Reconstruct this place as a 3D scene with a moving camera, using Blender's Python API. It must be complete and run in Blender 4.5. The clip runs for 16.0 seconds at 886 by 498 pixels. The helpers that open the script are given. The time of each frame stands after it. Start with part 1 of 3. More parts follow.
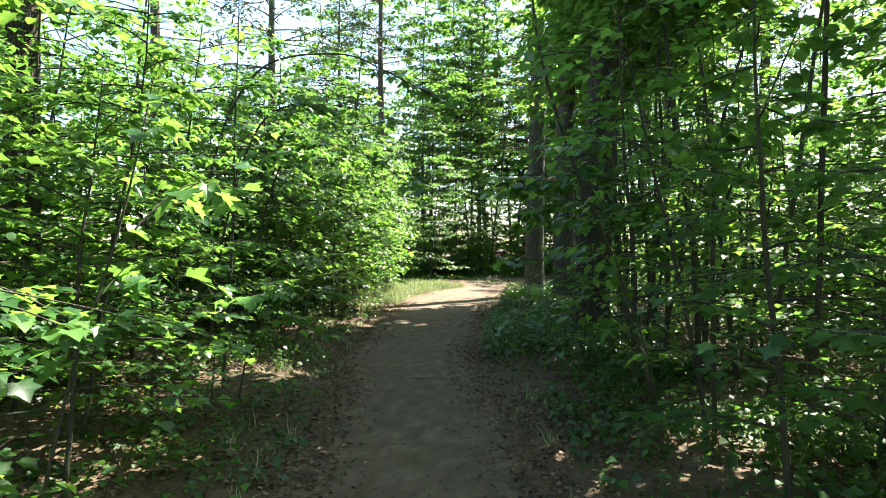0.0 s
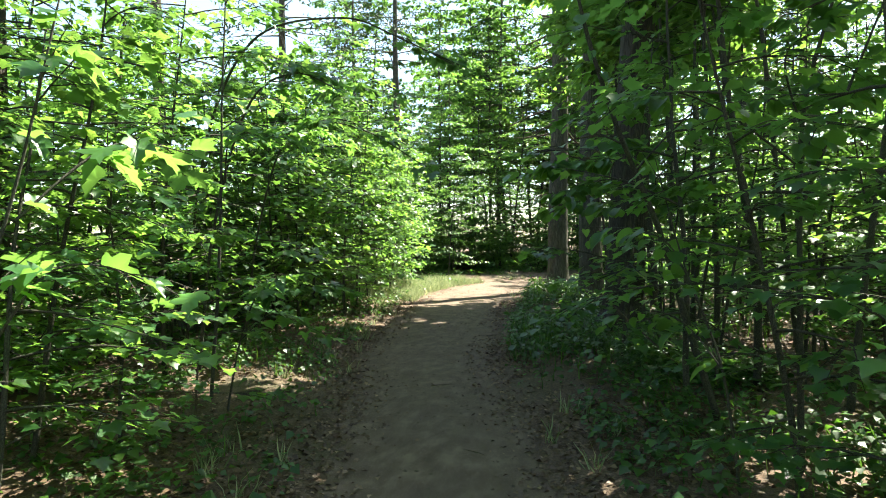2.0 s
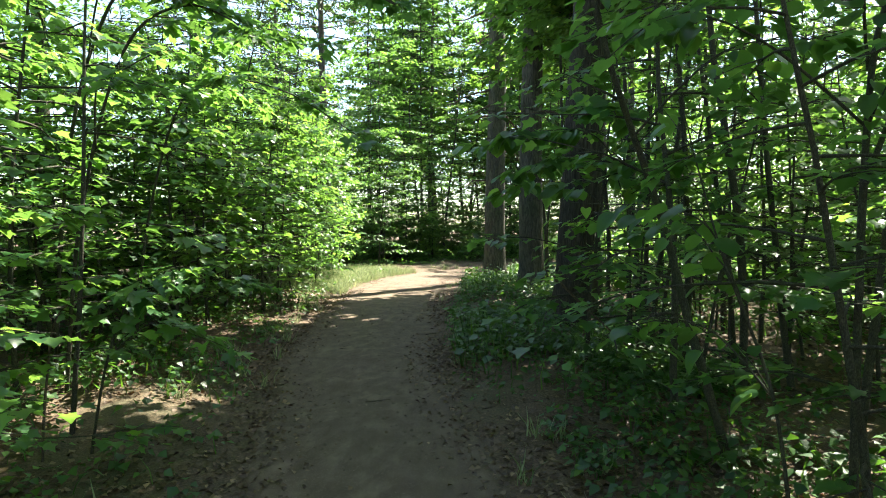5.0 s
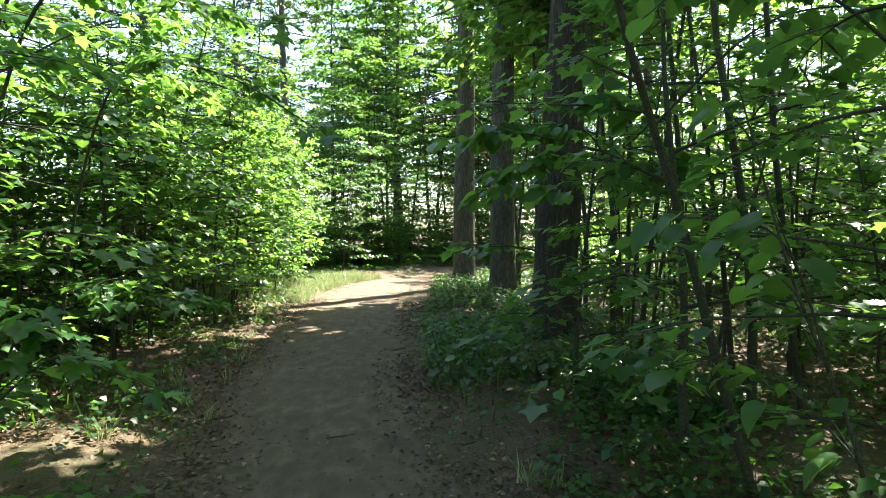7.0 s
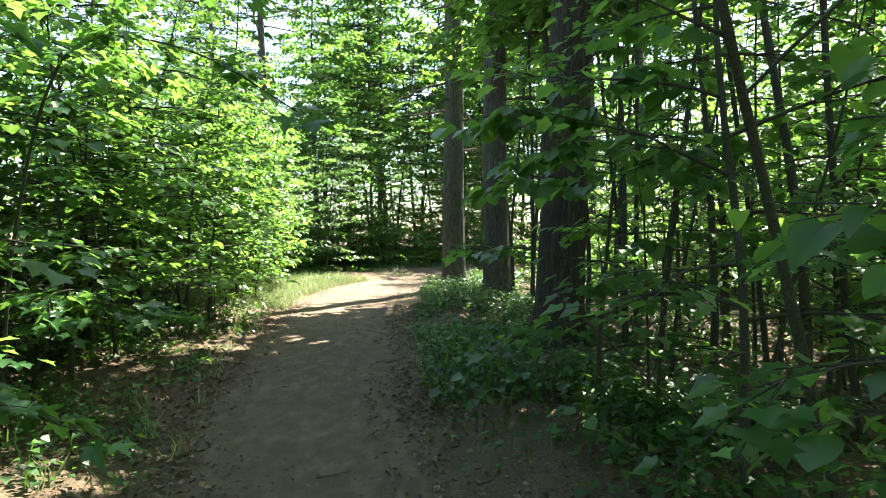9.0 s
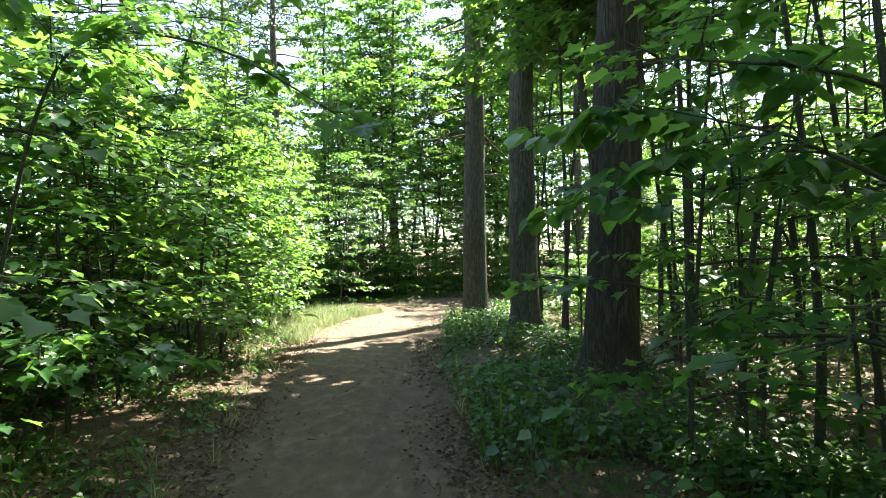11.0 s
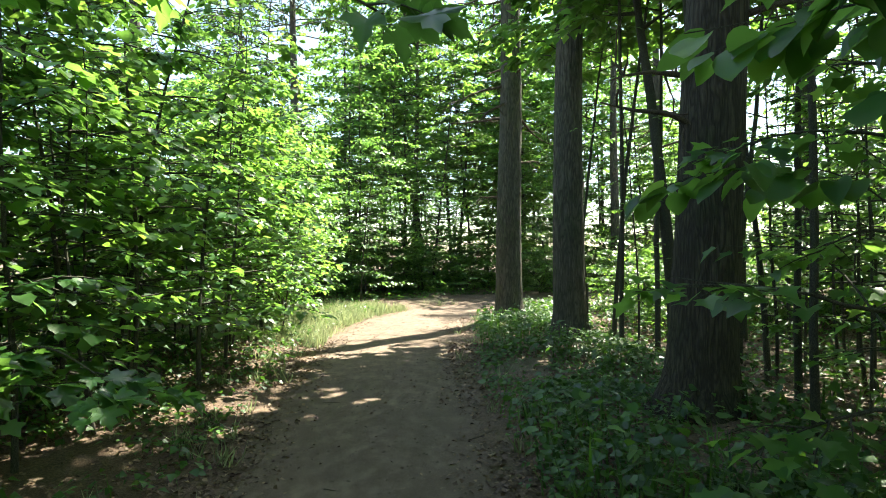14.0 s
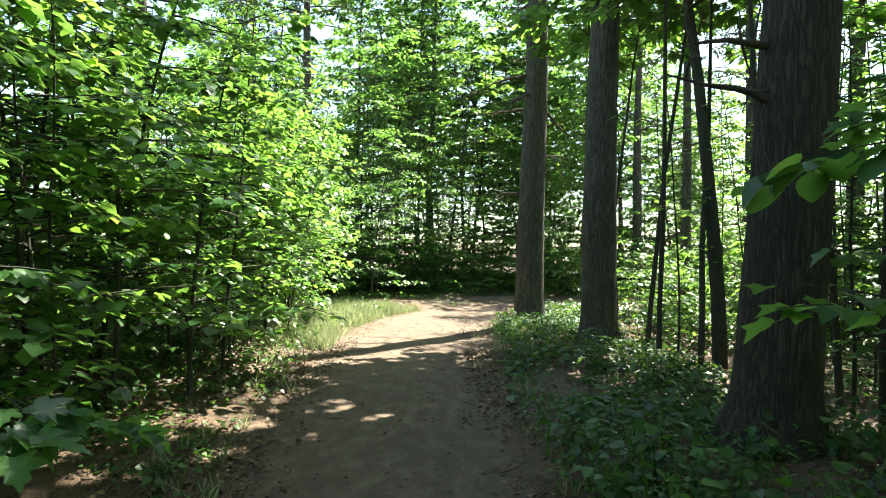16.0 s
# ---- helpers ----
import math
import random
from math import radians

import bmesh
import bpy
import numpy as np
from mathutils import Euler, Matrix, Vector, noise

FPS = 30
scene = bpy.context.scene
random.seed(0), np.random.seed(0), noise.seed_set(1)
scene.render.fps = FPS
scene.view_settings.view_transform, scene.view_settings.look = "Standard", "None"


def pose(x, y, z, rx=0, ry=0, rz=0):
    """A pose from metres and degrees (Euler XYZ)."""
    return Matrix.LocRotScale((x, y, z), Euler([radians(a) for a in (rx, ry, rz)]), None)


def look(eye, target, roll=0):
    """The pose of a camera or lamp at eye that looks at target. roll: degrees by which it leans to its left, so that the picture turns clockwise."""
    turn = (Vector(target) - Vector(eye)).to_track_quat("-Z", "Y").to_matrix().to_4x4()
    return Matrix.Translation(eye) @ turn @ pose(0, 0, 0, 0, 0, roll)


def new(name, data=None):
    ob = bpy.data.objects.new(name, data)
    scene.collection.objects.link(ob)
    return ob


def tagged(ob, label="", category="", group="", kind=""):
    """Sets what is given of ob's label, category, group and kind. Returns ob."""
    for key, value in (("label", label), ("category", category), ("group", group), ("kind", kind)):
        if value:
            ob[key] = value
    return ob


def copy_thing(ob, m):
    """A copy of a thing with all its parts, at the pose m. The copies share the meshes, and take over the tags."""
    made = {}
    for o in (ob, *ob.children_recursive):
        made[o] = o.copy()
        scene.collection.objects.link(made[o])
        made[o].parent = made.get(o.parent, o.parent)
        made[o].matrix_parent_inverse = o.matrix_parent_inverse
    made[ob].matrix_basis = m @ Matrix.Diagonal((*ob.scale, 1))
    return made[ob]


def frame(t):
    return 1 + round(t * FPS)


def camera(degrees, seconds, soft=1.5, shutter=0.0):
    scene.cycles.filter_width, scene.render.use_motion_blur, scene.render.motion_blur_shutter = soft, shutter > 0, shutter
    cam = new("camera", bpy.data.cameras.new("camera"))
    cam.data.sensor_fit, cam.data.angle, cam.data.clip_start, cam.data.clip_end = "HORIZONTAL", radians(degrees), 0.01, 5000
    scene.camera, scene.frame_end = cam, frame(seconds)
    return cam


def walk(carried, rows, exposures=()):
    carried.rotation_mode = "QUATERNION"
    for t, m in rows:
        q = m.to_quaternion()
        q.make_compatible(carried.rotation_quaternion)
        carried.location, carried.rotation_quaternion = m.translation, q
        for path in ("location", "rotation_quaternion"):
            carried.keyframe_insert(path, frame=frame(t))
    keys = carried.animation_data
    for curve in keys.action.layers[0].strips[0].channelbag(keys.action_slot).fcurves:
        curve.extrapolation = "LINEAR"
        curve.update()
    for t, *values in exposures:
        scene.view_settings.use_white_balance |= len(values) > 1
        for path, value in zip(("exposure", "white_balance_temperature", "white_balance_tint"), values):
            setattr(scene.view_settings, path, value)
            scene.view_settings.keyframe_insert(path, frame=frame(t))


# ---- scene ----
cam = camera(71.60, 16.0, soft=1.0)
PATH = [
    (0, (0.000, 0.000, 1.618), (-0.343, 1.970, 1.596), 0.47),
    (0.5, (-0.004, 0.193, 1.615), (-0.416, 2.150, 1.585), 0.10),
    (1, (-0.064, 0.394, 1.577), (-0.447, 2.357, 1.544), 0.21),
    (1.5, (-0.129, 0.608, 1.571), (-0.511, 2.571, 1.542), -0.03),
    (2, (-0.148, 0.841, 1.537), (-0.550, 2.800, 1.503), -0.10),
    (2.5, (-0.205, 1.061, 1.541), (-0.611, 3.018, 1.490), 0.02),
    (3, (-0.274, 1.229, 1.540), (-0.625, 3.197, 1.493), -0.19),
    (3.5, (-0.282, 1.398, 1.514), (-0.627, 3.368, 1.469), 0.04),
    (4, (-0.318, 1.595, 1.522), (-0.691, 3.558, 1.432), 0.14),
    (4.5, (-0.416, 1.786, 1.517), (-0.652, 3.771, 1.455), 0.06),
    (5, (-0.450, 1.922, 1.505), (-0.620, 3.914, 1.434), 0.10),
    (5.2, (-0.460, 1.971, 1.512), (-0.629, 3.963, 1.449), 0.17),
    (7.3, (-0.594, 2.696, 1.543), (-0.634, 4.694, 1.481), 0.31),
    (7.5, (-0.618, 2.760, 1.539), (-0.659, 4.758, 1.471), 0.68),
    (8, (-0.692, 2.928, 1.573), (-0.719, 4.926, 1.487), 0.15),
    (8.5, (-0.730, 3.093, 1.550), (-0.719, 5.091, 1.477), 0.19),
    (9, (-0.747, 3.265, 1.554), (-0.747, 5.264, 1.490), -0.49),
    (9.2, (-0.764, 3.339, 1.542), (-0.768, 5.338, 1.485), -0.37),
    (11.3, (-1.159, 4.111, 1.556), (-1.180, 6.111, 1.591), -0.86),
    (11.5, (-1.189, 4.199, 1.569), (-1.195, 6.199, 1.602), -0.78),
    (12, (-1.248, 4.417, 1.550), (-1.238, 6.417, 1.576), -0.94),
    (12.5, (-1.261, 4.639, 1.570), (-1.322, 6.638, 1.585), -0.82),
    (13, (-1.314, 4.838, 1.551), (-1.380, 6.837, 1.554), -0.90),
    (13.5, (-1.394, 5.047, 1.549), (-1.427, 7.047, 1.540), -0.92),
    (14, (-1.412, 5.307, 1.552), (-1.491, 7.305, 1.566), -0.05),
    (14.5, (-1.449, 5.506, 1.547), (-1.556, 7.503, 1.539), -0.25),
    (15, (-1.554, 5.692, 1.546), (-1.649, 7.690, 1.548), 0.38),
    (15.5, (-1.595, 5.909, 1.524), (-1.702, 7.906, 1.516), 0.78),
    (16, (-1.601, 6.120, 1.528), (-1.712, 8.117, 1.539), 1.26),
]
walk(cam, [(t, look(eye, target, roll)) for t, eye, target, roll in PATH], [(0.0, 2.7, 6900, 3), (5.0, 2.72, 6900, 3), (8.0, 3.0, 6900, 3), (12.5, 2.9, 6900, 3), (16.0, 2.72, 6900, 3)])

# ---- light: high summer sun ahead and to the right of the walk, blue sky ----
SUN_AZ, SUN_EL = radians(36), radians(55)          # azimuth from +y towards +x
world = bpy.data.worlds.new("sky")
scene.world = world
world.use_nodes = True
wn = world.node_tree.nodes
sky = wn.new("ShaderNodeTexSky")
sky.sky_type, sky.sun_disc = "NISHITA", False
sky.sun_elevation, sky.sun_rotation = SUN_EL, SUN_AZ
world.node_tree.links.new(sky.outputs["Color"], wn["Background"].inputs["Color"])
wn["Background"].inputs["Strength"].default_value = 0.07
sun_dir = Vector((math.sin(SUN_AZ) * math.cos(SUN_EL), math.cos(SUN_AZ) * math.cos(SUN_EL), math.sin(SUN_EL)))
sun = new("sun", bpy.data.lights.new("sun", "SUN"))
sun.data.energy, sun.data.angle, sun.data.color = 5.0, radians(0.53), (1.0, 0.95, 0.86)
sun.matrix_world = look(sun_dir * 60, (0, 0, 0))


# ---- materials ----
def material(name):
    m = bpy.data.materials.new(name)
    m.use_nodes = True
    return m, m.node_tree.nodes, m.node_tree.links, m.node_tree.nodes["Principled BSDF"]


def ramp(nodes, links, fac, stops):
    r = nodes.new("ShaderNodeValToRGB")
    while len(r.color_ramp.elements) < len(stops):
        r.color_ramp.elements.new(0.5)
    for e, (at, col) in zip(r.color_ramp.elements, stops):
        e.position, e.color = at, (*col, 1)
    links.new(fac, r.inputs["Fac"])
    return r.outputs["Color"]


def noise_tex(nodes, links, scale, detail=4.0, stretch=None, rough=0.6):
    co = nodes.new("ShaderNodeTexCoord")
    n = nodes.new("ShaderNodeTexNoise")
    n.inputs["Scale"].default_value, n.inputs["Detail"].default_value, n.inputs["Roughness"].default_value = scale, detail, rough
    src = co.outputs["Object"]
    if stretch:
        mp = nodes.new("ShaderNodeMapping")
        mp.inputs["Scale"].default_value = stretch
        links.new(src, mp.inputs["Vector"])
        src = mp.outputs["Vector"]
    links.new(src, n.inputs["Vector"])
    return n.outputs["Fac"]


def mix_col(nodes, links, fac, a, b, kind="MIX"):
    m = nodes.new("ShaderNodeMix")
    m.data_type, m.blend_type = "RGBA", kind
    for sock, v in ((m.inputs[0], fac), (m.inputs[6], a), (m.inputs[7], b)):
        if isinstance(v, (int, float)):
            sock.default_value = v
        elif isinstance(v, tuple):
            sock.default_value = (*v, 1)
        else:
            links.new(v, sock)
    return m.outputs[2]


def bump(nodes, links, bsdf, height, strength, dist):
    b = nodes.new("ShaderNodeBump")
    b.inputs["Strength"].default_value, b.inputs["Distance"].default_value = strength, dist
    links.new(height, b.inputs["Height"])
    links.new(b.outputs["Normal"], bsdf.inputs["Normal"])


def leaf_material(name, dark, mid, light, through_col, thin=0.5, rough=0.28):
    """A thin leaf: its upper side reflects, and light comes through it."""
    m, n, l, b = material(name)
    geo, info = n.new("ShaderNodeNewGeometry"), n.new("ShaderNodeObjectInfo")
    add, fr = n.new("ShaderNodeMath"), n.new("ShaderNodeMath")
    add.operation, fr.operation = "ADD", "FRACT"
    l.new(geo.outputs["Random Per Island"], add.inputs[0])
    l.new(info.outputs["Random"], add.inputs[1])
    l.new(add.outputs[0], fr.inputs[0])
    col = ramp(n, l, fr.outputs[0], [(0.0, dark), (0.55, mid), (0.95, light), (1.0, tuple(min(1, c * 1.6) for c in light))])
    blot = noise_tex(n, l, 28.0, 3.0)
    col = mix_col(n, l, blot, col, mix_col(n, l, 1.0, col, (0.72, 0.74, 0.7), "MULTIPLY"))
    l.new(col, b.inputs["Base Color"])
    b.inputs["Roughness"].default_value = rough
    b.inputs["Specular IOR Level"].default_value = 0.5
    tr = n.new("ShaderNodeBsdfTranslucent")
    tcol = ramp(n, l, fr.outputs[0], [(0.0, tuple(c * 0.6 for c in through_col)), (0.9, through_col), (1.0, (through_col[0] * 1.5, through_col[1] * 1.2, through_col[2]))])
    l.new(tcol, tr.inputs["Color"])
    mx = n.new("ShaderNodeMixShader")
    mx.inputs[0].default_value = thin
    l.new(b.outputs[0], mx.inputs[1])
    l.new(tr.outputs[0], mx.inputs[2])
    l.new(mx.outputs[0], n["Material Output"].inputs["Surface"])
    return m


def bark_material(name, dark, light, stretch, scale, depth, green=0.0):
    m, n, l, b = material(name)
    co, mp, vor = n.new("ShaderNodeTexCoord"), n.new("ShaderNodeMapping"), n.new("ShaderNodeTexVoronoi")
    mp.inputs["Scale"].default_value = stretch
    vor.feature, vor.inputs["Scale"].default_value = "DISTANCE_TO_EDGE", scale
    l.new(co.outputs["Object"], mp.inputs["Vector"])
    warp = n.new("ShaderNodeVectorMath")
    wn_ = n.new("ShaderNodeTexNoise")
    wn_.inputs["Scale"].default_value = scale * 0.8
    l.new(mp.outputs["Vector"], wn_.inputs["Vector"])
    warp.operation = "ADD"
    l.new(mp.outputs["Vector"], warp.inputs[0])
    sc = n.new("ShaderNodeVectorMath")
    sc.operation, sc.inputs["Scale"].default_value = "SCALE", 0.35
    l.new(wn_.outputs["Color"], sc.inputs[0])
    l.new(sc.outputs[0], warp.inputs[1])
    l.new(warp.outputs[0], vor.inputs["Vector"])
    plate = ramp(n, l, vor.outputs["Distance"], [(0.0, (0.3, 0.3, 0.3)), (0.16, (0.8,) * 3), (0.5, (1, 1, 1))])
    fine = noise_tex(n, l, scale * 5, 6.0, stretch)
    broad = noise_tex(n, l, 1.3, 3.0)
    tone = ramp(n, l, fine, [(0.3, dark), (0.7, light)])
    tone = mix_col(n, l, broad, tone, mix_col(n, l, 1.0, tone, (0.75, 0.8, 0.75), "MULTIPLY"))
    if green:
        moss = ramp(n, l, noise_tex(n, l, 2.6, 5.0), [(0.5, (0, 0, 0)), (0.65, (green,) * 3)])
        tone = mix_col(n, l, moss, tone, (0.05, 0.075, 0.03))
    cracks = mix_col(n, l, plate, tuple(c * 0.5 for c in dark), tone)
    l.new(cracks, b.inputs["Base Color"])
    b.inputs["Roughness"].default_value = 0.92
    b.inputs["Specular IOR Level"].default_value = 0.2
    h = mix_col(n, l, 0.25, plate, fine)
    bump(n, l, b, h, 0.9, depth)
    return m


MAPLE = leaf_material("maple leaf", (0.024, 0.085, 0.024), (0.04, 0.13, 0.034), (0.08, 0.19, 0.045), (0.215, 0.43, 0.07), 0.5, 0.38)
LINDEN = leaf_material("linden leaf", (0.026, 0.09, 0.025), (0.045, 0.14, 0.035), (0.09, 0.2, 0.045), (0.255, 0.47, 0.07), 0.52, 0.38)
CANOPY = leaf_material("canopy leaf", (0.028, 0.085, 0.026), (0.045, 0.135, 0.036), (0.09, 0.19, 0.05), (0.255, 0.47, 0.07), 0.55, 0.38)
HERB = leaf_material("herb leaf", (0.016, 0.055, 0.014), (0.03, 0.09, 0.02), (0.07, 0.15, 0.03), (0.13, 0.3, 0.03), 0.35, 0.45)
NEEDLE = leaf_material("pine needle", (0.015, 0.04, 0.012), (0.025, 0.06, 0.02), (0.05, 0.09, 0.03), (0.05, 0.1, 0.015), 0.2, 0.5)
GRASS = leaf_material("grass blade", (0.1, 0.15, 0.06), (0.2, 0.25, 0.12), (0.42, 0.42, 0.26), (0.36, 0.42, 0.2), 0.4, 0.5)
DEAD_LEAF = leaf_material("dead leaf", (0.05, 0.027, 0.015), (0.11, 0.064, 0.036), (0.24, 0.16, 0.1), (0.12, 0.06, 0.02), 0.15, 0.65)
PINE_BARK = bark_material("pine bark", (0.045, 0.037, 0.031), (0.125, 0.1, 0.08), (1, 1, 0.12), 13.0, 0.03, 0.25)
GREY_BARK = bark_material("grey pine bark", (0.07, 0.062, 0.051), (0.18, 0.16, 0.132), (1, 1, 0.14), 12.0, 0.025, 0.4)
STEM_BARK = bark_material("young bark", (0.045, 0.042, 0.034), (0.13, 0.12, 0.095), (1, 1, 0.4), 30.0, 0.004, 0.5)
DEAD_WOOD = bark_material("dead wood", (0.07, 0.05, 0.038), (0.2, 0.16, 0.12), (1, 1, 0.3), 26.0, 0.004)


def soil_material():
    m, n, l, b = material("forest soil")
    big, mid, fine = noise_tex(n, l, 0.5, 4.0), noise_tex(n, l, 5.0, 6.0), noise_tex(n, l, 55.0, 5.0)
    c = ramp(n, l, mid, [(0.3, (0.03, 0.019, 0.012)), (0.55, (0.07, 0.044, 0.028)), (0.75, (0.13, 0.085, 0.055))])
    c = mix_col(n, l, ramp(n, l, fine, [(0.4, (0, 0, 0)), (0.62, (0.7,) * 3)]), c, (0.17, 0.11, 0.07))
    c = mix_col(n, l, ramp(n, l, big, [(0.52, (0, 0, 0)), (0.66, (0.55,) * 3)]), c, (0.04, 0.06, 0.02))
    l.new(c, b.inputs["Base Color"])
    b.inputs["Roughness"].default_value = 0.95
    bump(n, l, b, mix_col(n, l, 0.5, mid, fine), 1.0, 0.03)
    return m


def dirt_material():
    m, n, l, b = material("trodden dirt")
    big, mid, fine = noise_tex(n, l, 0.9, 4.0), noise_tex(n, l, 7.0, 6.0, (1, 0.5, 1)), noise_tex(n, l, 120.0, 4.0)
    c = ramp(n, l, mid, [(0.3, (0.062, 0.04, 0.027)), (0.5, (0.105, 0.07, 0.047)), (0.72, (0.18, 0.128, 0.088))])
    c = mix_col(n, l, ramp(n, l, big, [(0.4, (0, 0, 0)), (0.7, (0.6,) * 3)]), c, (0.08, 0.053, 0.037))
    c = mix_col(n, l, ramp(n, l, fine, [(0.56, (0, 0, 0)), (0.68, (0.7,) * 3)]), c, (0.23, 0.175, 0.13))
    l.new(c, b.inputs["Base Color"])
    b.inputs["Roughness"].default_value = 0.93
    bump(n, l, b, mix_col(n, l, 0.6, mid, fine), 0.8, 0.012)
    return m


SOIL, DIRT = soil_material(), dirt_material()


# ---- mesh helpers ----
def tri_mesh(name, verts, tris, mat, smooth=False, second=None, first_of_second=0):
    me = bpy.data.meshes.new(name)
    verts, tris = np.asarray(verts, np.float32), np.asarray(tris, np.int32)
    me.vertices.add(len(verts))
    me.vertices.foreach_set("co", verts.ravel())
    me.loops.add(tris.size)
    me.loops.foreach_set("vertex_index", tris.ravel())
    me.polygons.add(len(tris))
    me.polygons.foreach_set("loop_start", np.arange(0, tris.size, 3, dtype=np.int32))
    me.polygons.foreach_set("loop_total", np.full(len(tris), 3, np.int32))
    if smooth:
        me.polygons.foreach_set("use_smooth", np.ones(len(tris), bool))
    me.update(calc_edges=True)
    me.materials.append(mat)
    if second:
        me.materials.append(second)
        me.polygons.foreach_set("material_index", (np.arange(len(tris)) >= first_of_second).astype(np.int32))
    return me


def part(name, me, parent, label=""):
    ob = new(name, me)
    ob.parent = parent
    return tagged(ob, label)


def leaf_shape(half, rib, fold, droop):
    """A leaf of unit length along +y from its stalk: outline points of the right half, mirrored, fanned from points on the midrib."""
    right = [(x, y) for x, y in half]
    pts = [(0.0, 0.0)] + right + [(0.0, 1.0)] + [(-x, y) for x, y in reversed(right)]
    v = [(x, y, fold * abs(x) - droop * y * y) for x, y in pts] + [(0, rib, -droop * rib * rib)]
    k = len(pts)
    return np.array(v), np.array([(k, i, (i + 1) % k) for i in range(k)])


MAPLE_HI = leaf_shape([(0.2, -0.07), (0.5, 0.03), (0.4, 0.23), (0.62, 0.55), (0.31, 0.6)], 0.3, 0.22, 0.2)
MAPLE_FINE = leaf_shape([(0.16, -0.06), (0.34, -0.05), (0.5, 0.03), (0.36, 0.15), (0.55, 0.31), (0.67, 0.56), (0.45, 0.53), (0.25, 0.5), (0.28, 0.72), (0.11, 0.79)], 0.3, 0.16, 0.2)
MAPLE_MID = leaf_shape([(0.42, 0.04), (0.52, 0.55)], 0.35, 0.22, 0.2)
MAPLE_LO = leaf_shape([(0.5, 0.32)], 0.35, 0.22, 0.2)
OVAL_HI = leaf_shape([(0.26, 0.0), (0.46, 0.24), (0.43, 0.58), (0.2, 0.87)], 0.4, 0.25, 0.22)
LINDEN_FINE = leaf_shape([(0.16, -0.05), (0.34, 0.0), (0.48, 0.18), (0.51, 0.42), (0.4, 0.68), (0.16, 0.9)], 0.4, 0.12, 0.16)
OVAL_LO = (np.array([(0, 0, 0), (0.4, 0.42, 0.1), (0, 1, -0.18), (-0.4, 0.42, 0.1)]), np.array([(0, 1, 2), (0, 2, 3)]))
BLADE = (np.array([(-0.03, 0, 0), (0.03, 0, 0), (0.022, 0.5, 0.0), (-0.022, 0.5, 0.0), (0, 1, -0.25)]), np.array([(0, 1, 2), (0, 2, 3), (3, 2, 4)]))


def spread_leaves(shape, pos, axis, up, size):
    """Vertices and triangles of many leaves: places, directions of the midrib, upper sides and lengths."""
    v, t = shape
    axis = axis / np.linalg.norm(axis, axis=1, keepdims=True)
    side = np.cross(axis, up)
    side /= np.linalg.norm(side, axis=1, keepdims=True) + 1e-9
    nor = np.cross(side, axis)
    w = pos[:, None] + size[:, None, None] * (v[None, :, 0:1] * side[:, None] + v[None, :, 1:2] * axis[:, None] + v[None, :, 2:3] * nor[:, None])
    tri = t[None] + (np.arange(len(pos)) * len(v))[:, None, None]
    return w.reshape(-1, 3), tri.reshape(-1, 3)


def tube(points, radii, sides=6, rng=None, rough=0.0):
    """A round tapered limb along a line of points, closed at its tip."""
    p, r = np.asarray(points, float), np.asarray(radii, float)
    d = np.gradient(p, axis=0)
    d /= np.linalg.norm(d, axis=1, keepdims=True) + 1e-9
    ref = np.where(np.abs(d[:, 2:3]) > 0.8, np.array([[1.0, 0, 0]]), np.array([[0, 0, 1.0]]))
    a = np.cross(d, ref)
    a /= np.linalg.norm(a, axis=1, keepdims=True)
    b = np.cross(d, a)
    ang = np.arange(sides) * 2 * math.pi / sides
    rr = r[:, None] * np.ones(sides)
    if rng is not None and rough:
        rr = rr * (1 + rough * rng.standard_normal(rr.shape))
    ring = p[:, None] + rr[..., None] * (np.cos(ang)[None, :, None] * a[:, None] + np.sin(ang)[None, :, None] * b[:, None])
    n = len(p)
    i, j = np.meshgrid(np.arange(n - 1), np.arange(sides), indexing="ij")
    q0, q1 = i * sides + j, i * sides + (j + 1) % sides
    q2, q3 = q1 + sides, q0 + sides
    tris = np.concatenate([np.stack([q0, q1, q2], -1).reshape(-1, 3), np.stack([q0, q2, q3], -1).reshape(-1, 3)])
    verts = np.concatenate([ring.reshape(-1, 3), p[-1:] + d[-1:] * r[-1]])
    tip, base = n * sides, (n - 1) * sides
    cap = [(base + k, base + (k + 1) % sides, tip) for k in range(sides)]
    return verts, np.concatenate([tris, np.array(cap)])


def joined(pieces):
    vs, ts, k = [], [], 0
    for v, t in pieces:
        vs.append(v)
        ts.append(t + k)
        k += len(v)
    return np.concatenate(vs), np.concatenate(ts)


def bent(rng, start, way, length, n, wander, sag):
    """A line that sets out along way, wanders and sags (or rises, with a negative sag)."""
    p, d, out = np.array(start, float), np.array(way, float), [np.array(start, float)]
    step = length / (n - 1)
    for _ in range(n - 1):
        d = d + rng.normal(0, wander, 3) + np.array([0, 0, -sag / (n - 1)])
        d /= np.linalg.norm(d)
        p = p + d * step
        out.append(p.copy())
    return np.array(out)


